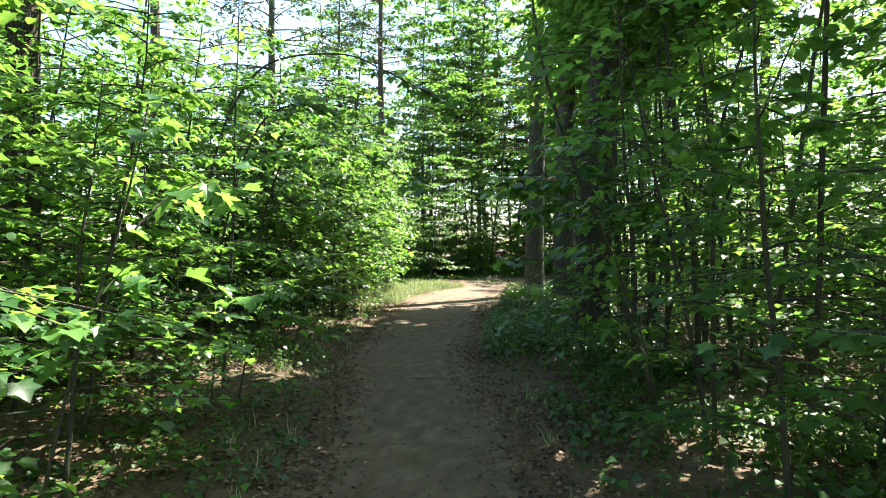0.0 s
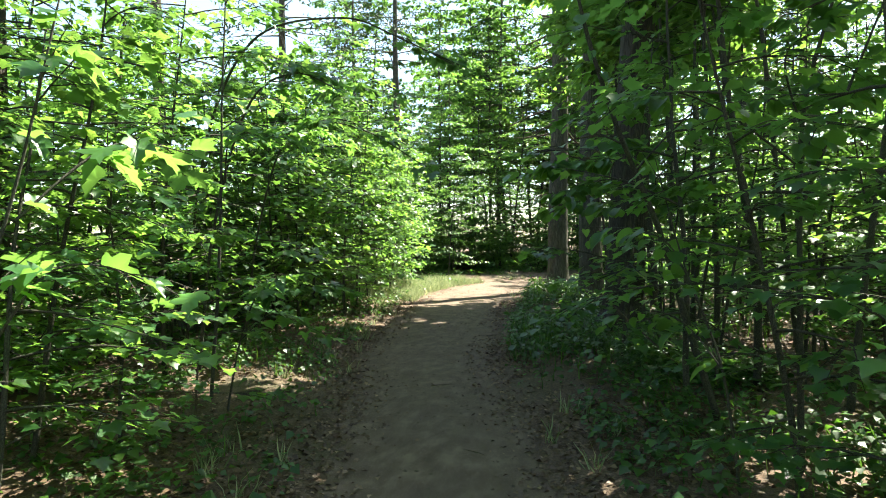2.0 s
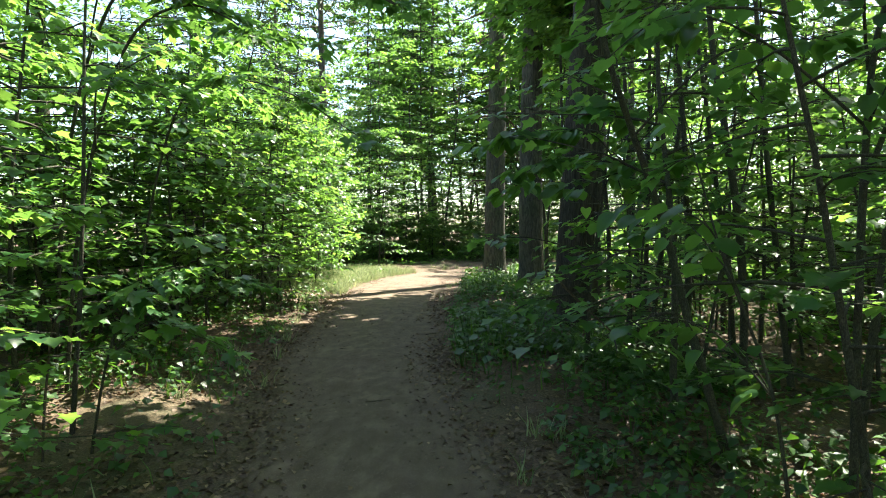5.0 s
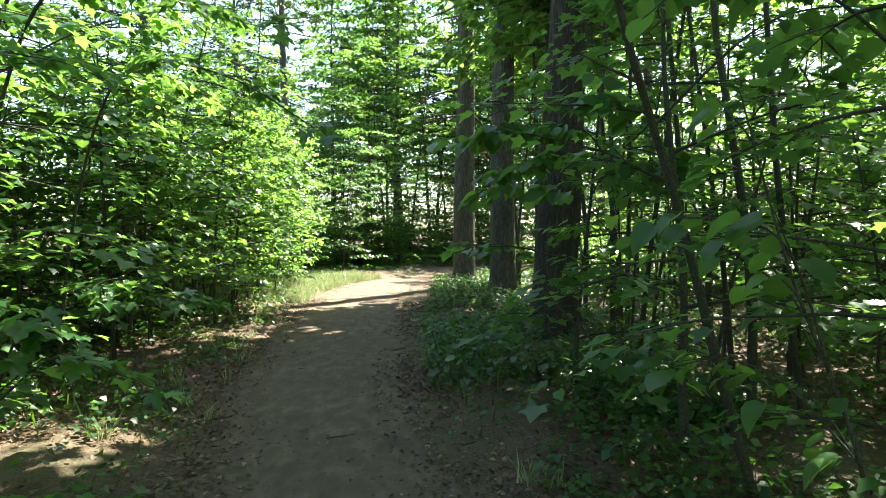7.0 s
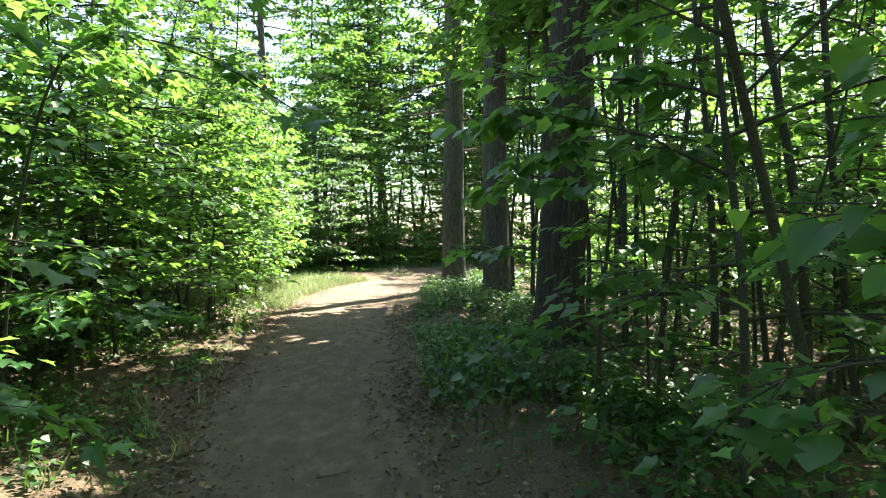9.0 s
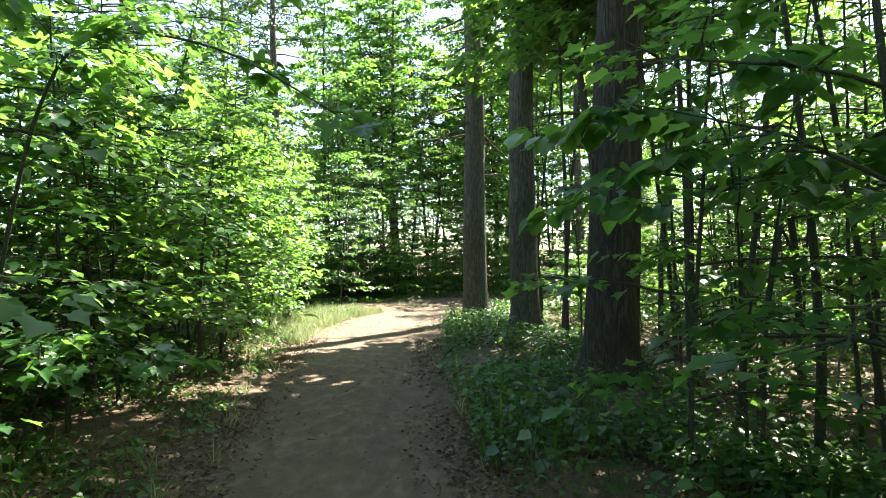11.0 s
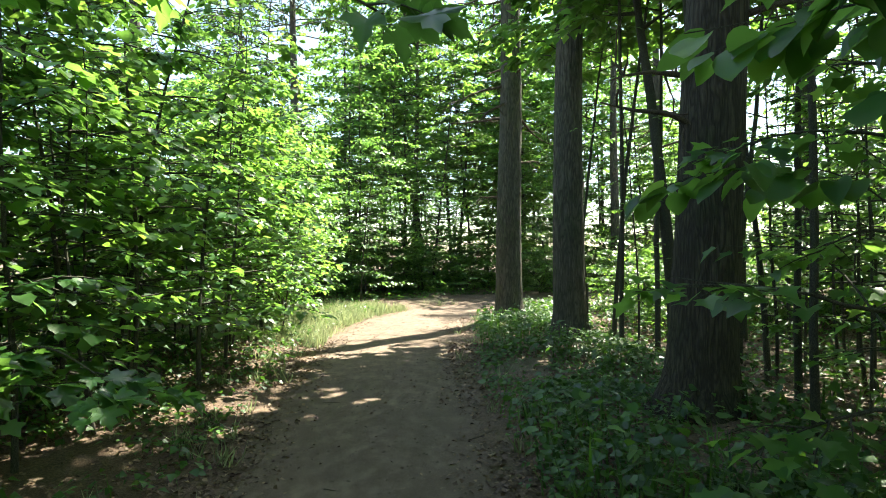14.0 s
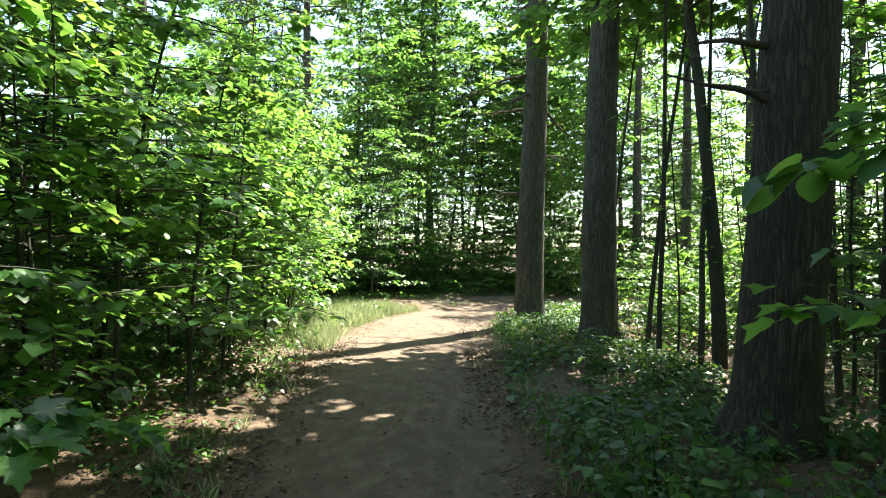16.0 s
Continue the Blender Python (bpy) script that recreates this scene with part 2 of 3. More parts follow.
def sprays(rng, line, count, size, first=0.25, tilt=0.2, twig=0.12, droop=-0.24):
    """Leaves set in pairs along a twig, lying flat in layers with their tips hanging."""
    f = rng.uniform(first, 1.0, count)
    k = f * (len(line) - 1)
    i = np.minimum(k.astype(int), len(line) - 2)
    pos = line[i] + (line[i + 1] - line[i]) * (k - i)[:, None]
    d = line[i + 1] - line[i]
    d[:, 2] *= 0.3
    d /= np.linalg.norm(d, axis=1, keepdims=True) + 1e-9
    turn = rng.choice([-1, 1], count) * rng.uniform(0.3, 1.5, count)
    c, s = np.cos(turn), np.sin(turn)
    axis = np.stack([d[:, 0] * c - d[:, 1] * s, d[:, 0] * s + d[:, 1] * c, rng.normal(droop, 0.2, count)], -1)
    pos = pos + axis * twig * rng.uniform(0.2, 1.0, count)[:, None]
    up = np.stack([rng.normal(0, tilt, count), rng.normal(0, tilt, count), np.ones(count)], -1)
    return pos, axis, up, size * rng.uniform(0.55, 1.2, count)


def grow(seed, height, reach, limbs, leaves, size, low=0.2, lean=0.1, thick=0.012, sag=0.36, rise=0.26, twigs=4, stems=1, fine=True, split=False):
    """The wood and the leaves of one young tree or bush about the origin."""
    rng = np.random.default_rng(seed)
    wood, sets, limbs_made = [], [], []
    for s in range(stems):
        a0 = rng.uniform(0, 6.283)
        h = height * rng.uniform(0.75, 1.0) if s else height
        way = np.array([math.cos(a0) * lean * (1 + s), math.sin(a0) * lean * (1 + s), 1.0])
        root = np.array([math.cos(a0), math.sin(a0), 0]) * 0.06 * s + np.array([0, 0, -0.05])
        stem = bent(rng, root, way / np.linalg.norm(way), h, 12, 0.035, 0.0)
        wood.append(tube(stem, np.linspace(thick * height / 2, thick * 0.35, 12), 7, rng, 0.05))
        n = limbs // stems
        for b in range(n):
            f = low + (0.98 - low) * (b + rng.uniform(0, 1)) / n
            k = f * 11
            i = min(int(k), 10)
            at = stem[i] + (stem[i + 1] - stem[i]) * (k - i)
            az = b * 2.4 + rng.uniform(-0.6, 0.6) + a0
            el = rise * rng.uniform(0.3, 1.4)
            length = reach * rng.uniform(0.55, 1.1) * (1.0 - 0.55 * max(0, f - 0.35))
            way = np.array([math.cos(az) * math.cos(el), math.sin(az) * math.cos(el), math.sin(el)])
            line = bent(rng, at, way, length, 8, 0.07, sag)
            r0 = thick * (0.55 - 0.25 * f) * height / 2 * 0.8 + 0.002
            wood.append(tube(line if fine else line[::2], np.linspace(r0, 0.0015, 8 if fine else 4), 4 if fine else 3))
            limbs_made.append([wood.pop()])
            m = max(1, leaves // limbs // (twigs + 1))
            sets.append(sprays(rng, line, m, size))
            for q in range(twigs):
                j = rng.integers(2, 7)
                d = line[j] - line[j - 1]
                t = rng.choice([-1, 1]) * rng.uniform(0.5, 1.1)
                w2 = np.array([d[0] * math.cos(t) - d[1] * math.sin(t), d[0] * math.sin(t) + d[1] * math.cos(t), d[2] * 0.6])
                w2 /= np.linalg.norm(w2)
                tw = bent(rng, line[j], w2, length * rng.uniform(0.3, 0.55), 5, 0.08, sag * 0.6)
                if fine:
                    limbs_made[-1].append(tube(tw, np.linspace(r0 * 0.45 + 0.001, 0.0012, 5), 3))
                sets.append(sprays(rng, tw, m, size, 0.15))
    leaves_set = [np.concatenate(z) for z in zip(*sets)]
    if split:
        return wood, leaves_set, [joined(q) for q in limbs_made], None
    return wood, leaves_set, [], joined([p for q in limbs_made for p in q])


def plant(name, seed, shape, leaf_mat, label, category, crown="crown", **kw):
    stems, lv, boughs, limbs = grow(seed, **kw)
    top = new(name)
    for q in boughs:
        part("branch", tri_mesh("branch", *q, STEM_BARK, True), top)
    for q in stems:
        part("trunk" if len(stems) == 1 else "stem", tri_mesh("trunk", *q, STEM_BARK, True), top)
    leaves = spread_leaves(shape, *lv)
    if limbs:
        me = tri_mesh(crown, *joined([leaves, limbs]), leaf_mat, False, STEM_BARK, len(leaves[1]))
    else:
        me = tri_mesh(crown, *leaves, leaf_mat)
    part(crown, me, top)
    return tagged(top, label, category)


# ---- the ground and the path ----
LINE = [(1.0, -14), (0.6, -8), (0.25, -3), (-0.15, 0), (-0.72, 3.5), (-1.36, 6.3), (-1.9, 8.4), (-2.32, 11.2), (-2.62, 14.6),
        (-2.75, 17), (-2.5, 19.6), (-1.4, 22.4), (1.0, 24.3), (5, 25.2), (12, 25.6), (30, 27)]
HALF = [0.9, 0.85, 0.8, 0.8, 0.82, 0.85, 0.95, 1.1, 1.15, 1.2, 1.25, 1.2, 1.2, 1.2, 1.2, 1.2]


def smooth_line(pts, per):
    p, out = np.array([pts[0]] + pts + [pts[-1]], float), []
    for i in range(1, len(p) - 2):
        for k in range(per):
            u = k / per
            out.append(0.5 * (2 * p[i] + (p[i + 1] - p[i - 1]) * u + (2 * p[i - 1] - 5 * p[i] + 4 * p[i + 1] - p[i + 2]) * u * u
                              + (3 * p[i] - p[i - 1] - 3 * p[i + 1] + p[i + 2]) * u ** 3))
    return np.array(out + [p[-2]])


TRACK = smooth_line([(*a, b) for a, b in zip(LINE, HALF)], 14)


def off_path(x, y):
    """Distance of places from the path's edge (negative on the path), and the side: -1 left, 1 right."""
    x, y = np.atleast_1d(x).astype(float), np.atleast_1d(y).astype(float)
    d = np.hypot(x[:, None] - TRACK[None, :, 0], y[:, None] - TRACK[None, :, 1])
    i = d.argmin(1)
    j = np.minimum(i + 1, len(TRACK) - 1)
    tx, ty = TRACK[j, 0] - TRACK[i, 0], TRACK[j, 1] - TRACK[i, 1]
    side = np.where(tx * (y - TRACK[i, 1]) - ty * (x - TRACK[i, 0]) > 0, -1, 1)
    return d.min(1) - TRACK[i, 2], side


def lumps(x, y):
    return (0.035 * np.sin(1.7 * x + 0.6 * y) * np.sin(1.3 * y - 0.5 * x + 1) + 0.02 * np.sin(4.1 * x + 1.9 * y + 2) * np.sin(3.7 * y - 1.2 * x)
            + 0.009 * np.sin(11 * x + 3 * y) * np.sin(9 * y - 4 * x))


def ground_z(x, y):
    x, y = np.atleast_1d(x).astype(float), np.atleast_1d(y).astype(float)
    e, side = off_path(x, y)
    t = np.clip((e + 0.15) / 1.2, 0, 1)
    t = t * t * (3 - 2 * t)
    far = np.clip((y - 21) / 12, 0, 1)
    return -0.03 * (1 - np.clip((e + 0.25) / 0.25, 0, 1)) + t * (0.1 + lumps(x, y)) + 0.35 * far * far


def sheet(xs, ys):
    X, Y = np.meshgrid(xs, ys)
    Z = ground_z(X.ravel(), Y.ravel())
    v = np.stack([X.ravel(), Y.ravel(), Z], -1)
    w = len(xs)
    i, j = np.meshgrid(np.arange(len(ys) - 1), np.arange(w - 1), indexing="ij")
    a = i * w + j
    return v, np.concatenate([np.stack([a, a + 1, a + w + 1], -1).reshape(-1, 3), np.stack([a, a + w + 1, a + w], -1).reshape(-1, 3)])


def graded(lo, hi, step, reach):
    mid = np.arange(lo, hi + step, step)
    outer = hi + np.cumsum(step * 1.35 ** np.arange(1, 30))
    outer = outer[outer < reach]
    inner = lo - np.cumsum(step * 1.35 ** np.arange(1, 30))
    inner = inner[inner > -reach]
    return np.concatenate([[-reach], inner[::-1], mid, outer, [reach]])


ground = tagged(new("ground", tri_mesh("ground", *sheet(graded(-9, 9, 0.15, 900), graded(-4, 30, 0.15, 900)), SOIL, True)),
                "brown forest soil under leaf litter and low plants", "ground", kind="structure")


def path_mesh():
    rng = np.random.default_rng(5)
    cols = np.linspace(-1, 1, 23)
    track = smooth_line([(*a, b) for a, b in zip(LINE, HALF)], 60)
    d = np.gradient(track[:, :2], axis=0)
    d /= np.linalg.norm(d, axis=1, keepdims=True)
    nrm = np.stack([d[:, 1], -d[:, 0]], -1)
    s = np.arange(len(track))
    wl = 1.05 + 0.1 * np.sin(s * 0.11) + 0.06 * np.sin(s * 0.33 + 1) + rng.normal(0, 0.035, len(s))
    wr = 1.03 + 0.09 * np.sin(s * 0.13 + 2) + 0.06 * np.sin(s * 0.37) + rng.normal(0, 0.035, len(s))
    off = np.where(cols[None] < 0, cols[None] * wl[:, None], cols[None] * wr[:, None]) * track[:, 2:3]
    P = track[:, None, :2] + off[..., None] * nrm[:, None]
    x, y = P[..., 0].ravel(), P[..., 1].ravel()
    far = np.clip((y - 21) / 12, 0, 1)
    edge = np.tile(np.abs(cols), len(track))
    z = 0.004 + 0.35 * far * far - 0.075 * np.clip((edge - 0.84) / 0.16, 0, 1) ** 1.5 + 0.25 * lumps(x, y) - 0.014 * np.exp(-((edge - 0.45) / 0.16) ** 2)
    v = np.stack([x, y, z], -1)
    w = len(cols)
    i, j = np.meshgrid(np.arange(len(track) - 1), np.arange(w - 1), indexing="ij")
    a = i * w + j
    return v, np.concatenate([np.stack([a, a + 1, a + w + 1], -1).reshape(-1, 3), np.stack([a, a + w + 1, a + w], -1).reshape(-1, 3)])


tagged(new("dirt_path", tri_mesh("dirt_path", *path_mesh(), DIRT, True)), "trodden reddish brown dirt path with wheel ruts", "path", kind="structure")


# ---- the three old pines beside the path and further pines behind ----
def pine(name, seed, x, y, radius, height, lean, bare, label, crown_leaves=2600, stubs=6, bark=None, toward=None):
    rng = np.random.default_rng(seed)
    top = new(name)
    gz = float(ground_z(x, y)[0])
    top.location = (x, y, gz - 0.05)
    n = 40
    zz = np.linspace(0, 1, n) ** 1.4 * height
    pts = np.stack([lean[0] * zz + 0.02 * np.sin(zz * 0.9 + seed), lean[1] * zz + 0.02 * np.cos(zz * 0.7), zz], -1)
    flare = 1 + 0.55 * np.exp(-zz / 0.18)
    rad = radius * flare * (1 - 0.75 * zz / height)
    sides = 40
    v, t = tube(pts, rad, sides)
    ridge = 1 + 0.03 * np.sin(np.arange(sides) * 2.1 * 3) + rng.normal(0, 0.018, (n, sides)) + 0.05 * np.exp(-zz / 0.25)[:, None] * np.sin(np.arange(sides) * 2 * math.pi * 5 / sides)
    core = np.repeat(pts, sides, axis=0)
    v[:n * sides] = core + (v[:n * sides] - core) * ridge.reshape(-1, 1)
    for k in range(stubs):
        h = rng.uniform(2.2, min(bare, 8.5))
        az = rng.uniform(0, 6.283) if toward is None or k > 9 else toward + rng.uniform(-0.7, 0.7)
        h = h if toward is None or k > 9 else 4.6 + 0.38 * k
        base = np.array([lean[0] * h, lean[1] * h, h])
        line = bent(rng, base, np.array([math.cos(az), math.sin(az), rng.uniform(-0.1, 0.3)]), rng.uniform(0.5, 1.8), 9, 0.14, 0.35)
        pieces = [tube(line, np.linspace(0.04, 0.007, 9), 6)]
        for q in range(6):
            j = rng.integers(2, 8)
            pieces.append(tube(bent(rng, line[j], rng.normal(0, 1, 3) + np.array([0, 0, -0.2]), rng.uniform(0.2, 0.6), 5, 0.2, 0.3), np.linspace(0.012, 0.004, 5), 4))
        part("dead_branch", tri_mesh("dead_branch", *joined(pieces), DEAD_WOOD, True), top, "bare dead grey-brown branch")
    wood, sets = [(v, t)], []
    for b in range(46):
        f = rng.uniform(0, 1)
        h = bare + (height - bare) * f
        az = b * 2.4
        length = (1 - f) * 2.6 + 0.5
        line = bent(rng, np.array([lean[0] * h, lean[1] * h, h]), np.array([math.cos(az), math.sin(az), 0.15]), length, 7, 0.1, 0.2)
        wood.append(tube(line, np.linspace(0.03, 0.006, 7), 4))
        m = crown_leaves // 46
        pos, axis, up, size = sprays(rng, line, m, 0.22, 0.3, 0.8, 0.25)
        sets.append((pos + rng.normal(0, 0.12, pos.shape), axis + rng.normal(0, 0.5, axis.shape), up, size))
    part("trunk", tri_mesh("trunk", *joined(wood), bark or GREY_BARK, True), top)
    lv = [np.concatenate(z) for z in zip(*sets)]
    slim = (OVAL_LO[0] * np.array([0.35, 1, 1]), OVAL_LO[1])
    part("crown", tri_mesh("crown", *spread_leaves(slim, *lv), NEEDLE), top, "dark green needles")
    return tagged(top, label, "pine tree", "old pines")


PINES = [
    ("pine_tree", 1, 0.66, 10.95, 0.305, 19, (0.055, 0.0), 11.0, "thick old pine with furrowed dark brown bark in low plants", 2600, 4, PINE_BARK),
    ("pine_tree", 2, 0.36, 16.1, 0.285, 18, (0.0, 0.0), 11.0, "straight pine with grey-brown bark among low plants", 2600, 5),
    ("pine_tree", 3, -0.46, 19.3, 0.3, 19, (0.004, 0.0), 13.5, "straight grey pine with bare dead side branches", 2600, 14, None, 3.3),
]
for a in PINES:
    pine(*a)
rng = np.random.default_rng(77)
for k, (x, y) in enumerate([(5.4, 22.3), (4.2, 23.6), (4.1, 28.5), (6.0, 19.0), (-3.8, 33.0), (-7.5, 27.0), (-9.5, 20.0), (-9.0, 13.0), (7.5, 15.0), (-11, 31), (9, 30)]):
    pine("pine_tree", 10 + k, x, y, rng.uniform(0.12, 0.2), rng.uniform(14, 18), (rng.uniform(-0.02, 0.02), 0), 7.0, "slender pine trunk standing deeper in the woods", 1800, 4)


pine("pine_tree", 30, -5.6, 5.7, 0.19, 16, (0.01, 0), 7.0, "dark pine trunk half hidden behind maple leaves", 1800, 4, PINE_BARK)


# ---- young maples, lindens and bushes ----
# open places in the canopy where the sun reaches the ground: x, y, half width
SUN_SPOTS = [(-3.4, 18.8, 2.6), (-4.1, 5.2, 0.75)]


def scatter(kinds, places, rng, scale=(0.85, 1.2), lean=0.0):
    """Copies of a few grown plants at given places, turned and scaled at random."""
    used = set()
    for x, y in places:
        k = int(rng.integers(len(kinds)))
        s = rng.uniform(*scale)
        m = pose(x, y, float(ground_z(x, y)[0]), rng.normal(0, 2.5), rng.normal(0, 2.5) - lean) @ pose(0, 0, 0, 0, 0, rng.uniform(0, 360)) @ Matrix.Diagonal((s, s, s * rng.uniform(0.9, 1.12), 1))
        if k in used:
            copy_thing(kinds[k], m)
        else:
            used.add(k)
            kinds[k].matrix_basis = m
    for k, ob in enumerate(kinds):
        if k not in used:
            ob.location = (-14 - 2 * k, 36, 0)


def scatter_more(kinds, places, rng, scale=(0.85, 1.2), lean=0.0):
    """Further copies of plants that stand already."""
    for x, y in places:
        s = rng.uniform(*scale)
        copy_thing(kinds[int(rng.integers(len(kinds)))], pose(x, y, float(ground_z(x, y)[0]), rng.normal(0, 2), rng.normal(0, 2) - lean) @ pose(0, 0, 0, 0, 0, rng.uniform(0, 360)) @ Matrix.Scale(s, 4))


def in_sunlight(x, y, spot, tall):
    """Whether a plant of that height would stand between the sun and a sunny spot."""
    dx, dy = x - spot[0], y - spot[1]
    along, across = dx * math.sin(SUN_AZ) + dy * math.cos(SUN_AZ), dx * math.cos(SUN_AZ) - dy * math.sin(SUN_AZ)
    return -spot[2] * 0.55 < along < tall / math.tan(SUN_EL) + 0.8 and abs(across) < spot[2]


def region(rng, n, xr, yr, clear, side=0, gap=0.35, tries=40, tall=0.0):
    """Places in a stretch of the plan, clear of the path's edge and of one another."""
    out = []
    for _ in range(n * tries):
        if len(out) == n:
            break
        x, y = rng.uniform(*xr), rng.uniform(*yr)
        e, s = off_path(x, y)
        if e[0] < clear or (side and s[0] != side):
            continue
        if tall and any(in_sunlight(x, y, spot, tall) for spot in SUN_SPOTS):
            continue
        if any(math.hypot(x - a, y - b) < gap for a, b in out):
            continue
        out.append((x, y))
    return out


def maples(n, seed, shape, leaves, size, hi, **kw):
    return [plant("young_maple", seed + i, shape, MAPLE if i % 3 else LINDEN, LABEL, "young tree", leaves=leaves, size=size, height=hi * (0.75 + 0.5 * i / n), **kw) for i in range(n)]


rng = np.random.default_rng(11)
LABEL = "leafy young maple with thin brown stem beside the path"
near_left = maples(5, 100, MAPLE_HI, 900, 0.08, 3.7, reach=1.15, limbs=24, low=0.13, lean=0.1, split=True)
scatter(near_left, region(rng, 11, (-4.6, 0), (1.2, 5.9), 1.3, -1, 0.5, tall=3.7) + region(rng, 6, (-5.6, -2), (5.9, 9.4), 1.7, -1, 0.5, tall=3.7), rng)
far_left = maples(5, 150, MAPLE_MID, 1150, 0.085, 3.7, reach=1.15, limbs=24, low=0.16, lean=0.1, split=True)
scatter(far_left, region(rng, 30, (-6.5, -2), (9.2, 20), 0.8, -1, 0.6, tall=3.6), rng)
LABEL = "leafy dark green young maple in the shady thicket"
near_right = maples(5, 200, MAPLE_HI, 620, 0.08, 3.6, reach=1.05, limbs=20, low=0.14, lean=0.1, split=True)
scatter(near_right, region(rng, 22, (0.4, 4.5), (2.4, 9.2), 1.1, 1, 0.65) + region(rng, 5, (1.6, 4.5), (9.5, 13), 2.3, 1, 0.8), rng)
LABEL = "thin upright sapling with few leaves in the thicket"
thin = [plant("sapling", 250 + i, OVAL_HI, LINDEN, LABEL, "sapling", height=4.2 + 0.3 * i, reach=0.75, limbs=14, leaves=150, size=0.08, low=0.3, lean=0.05, thick=0.007, split=True) for i in range(4)]
scatter(thin, region(rng, 26, (0.9, 6.5), (8, 17), 1.4, 1, 0.4) + region(rng, 18, (-7, -3), (4, 18), 0.8, -1, 0.5), rng)
LABEL = "tall slim young maple standing in the woods"
mid = maples(5, 300, OVAL_LO, 2300, 0.105, 5.6, reach=1.6, limbs=34, low=0.1, lean=0.06, thick=0.011, fine=False)
scatter(mid, region(rng, 14, (-8.5, -2.5), (2, 9), 2.7, -1, 0.85, tall=5.6) + region(rng, 26, (-9, -2.5), (9, 27), 1.9, -1, 0.95, tall=5.6) + region(rng, 12, (4.5, 10), (10, 24), 2.8, 1, 1.4) + region(rng, 9, (4.0, 8.5), (5.5, 13), 2.4, 1, 1.2) + region(rng, 6, (-8, -1), (-6, 0), 2.3, -1, 1.2) + region(rng, 6, (1, 8), (-6, 1), 2.3, 1, 1.2), rng)
LABEL = "dense many-stemmed bush at the edge of the woods"
bush = [plant("bush", 350 + i, OVAL_LO, LINDEN, LABEL, "bush", height=2.0 + 0.25 * i, reach=1.1, limbs=30, leaves=1350, size=0.11, low=0.02, lean=0.25, thick=0.008, stems=3, fine=False) for i in range(4)]
scatter(bush, region(rng, 44, (-9, 8), (26.0, 31), 0.7, 0, 0.75) + region(rng, 13, (2.2, 8), (16.5, 22), 1.4, 1, 0.9) + region(rng, 14, (-12, 12), (32, 36), 0.7, 0, 1.0) + region(rng, 30, (6, 14), (4, 26), 2.5, 1, 1.0) + region(rng, 20, (-9, -4.5), (3, 26), 2.2, -1, 1.0, tall=2.4), rng)
LABEL = "leafy tree filling the edge of the woods"
back = maples(4, 400, OVAL_LO, 3000, 0.165, 9.0, reach=2.3, limbs=50, low=0.1, lean=0.04, thick=0.012, fine=False)
scatter(back, region(rng, 20, (-13, 9), (27.3, 33), 1.5, 0, 1.5, tall=6) + region(rng, 16, (-18, 14), (35, 42), 1.5, 0, 1.8) + region(rng, 24, (9.5, 20), (6, 32), 3, 1, 1.9)
        + region(rng, 12, (-20, -10), (2, 30), 3, -1, 1.9) + region(rng, 5, (-8, 8), (-14, -5), 1.2, 0, 1.8), rng)
LABEL = "tall leafy forest tree, seen behind the bend and added unseen behind the start"
tall_ones = maples(3, 450, OVAL_LO, 4300, 0.25, 17.0, reach=3.0, limbs=60, low=0.3, lean=0.03, thick=0.011, fine=False)
# the last five stand unseen behind the start, added to block sky light
scatter(tall_ones, region(rng, 17, (-14, 8), (33.5, 42), 1.5, 0, 2.1) + region(rng, 7, (-16, 12), (44, 52), 1.5, 0, 2.4) + [(-2.2, 35.5), (-0.4, 36.8), (-3.9, 37.0), (1.3, 35.0), (-5.6, 35.2), (-4.5, -8), (3.2, -9), (-0.5, -12), (7, -6), (-9, -5)], rng, (0.85, 1.1))
# added trees, crowns mostly out of view, set by sun angle to shade the path
LABEL = "young broadleaf tree with a dense leafy top, added to cast shade"
canopy = [plant("canopy_tree", 500 + i, OVAL_LO, CANOPY, LABEL, "tree", height=7.6 + 0.4 * i, reach=1.5, limbs=40, leaves=2500, size=0.18, low=0.56, lean=0.02, thick=0.009, rise=0.3, sag=0.3, fine=False) for i in range(3)]
scatter(canopy, [(2.3, 1.6), (2.25, 3.2), (2.2, 4.4), (2.1, 5.4), (2.1, 6.4), (2.1, 7.4), (2.0, 8.4), (2.0, -2.5), (-2.4, -4.5), (-6.5, -3), (5.5, -3)], rng, (0.94, 1.0), lean=1)
scatter_more(canopy, [(1.65, 7.3), (1.5, 8.4), (1.4, 9.4), (1.35, 10.3)], rng, (1.06, 1.12), lean=1)
scatter_more(canopy, [(1.85, 11.5), (1.5, 12.8), (1.3, 14.2), (1.05, 15.8), (3.2, 15.7)], rng, (1.14, 1.22), lean=1)
scatter_more(canopy, [(0.95, 14.8), (0.8, 16.8), (0.85, 17.9), (2.1, 13.4), (1.9, 12.2)], rng, (1.14, 1.22), lean=1)
scatter_more(back, [(7.6, 17.5), (9.2, 20.0), (8.0, 13.6), (10.5, 16.0), (7.2, 21.0), (10.8, 23.0), (9.5, 11.5)], rng, (0.85, 1.15))
LABEL = "slim dark tree leaning towards the path beside the old pine"
slim = [plant("canopy_tree", 520, OVAL_LO, CANOPY, LABEL, "tree", height=9.5, reach=1.9, limbs=40, leaves=2600, size=0.21, low=0.45, lean=0.02, thick=0.021, rise=0.35, sag=0.3, fine=False)]
scatter(slim, [(1.62, 14.4)], rng, (1.0, 1.01), lean=6)


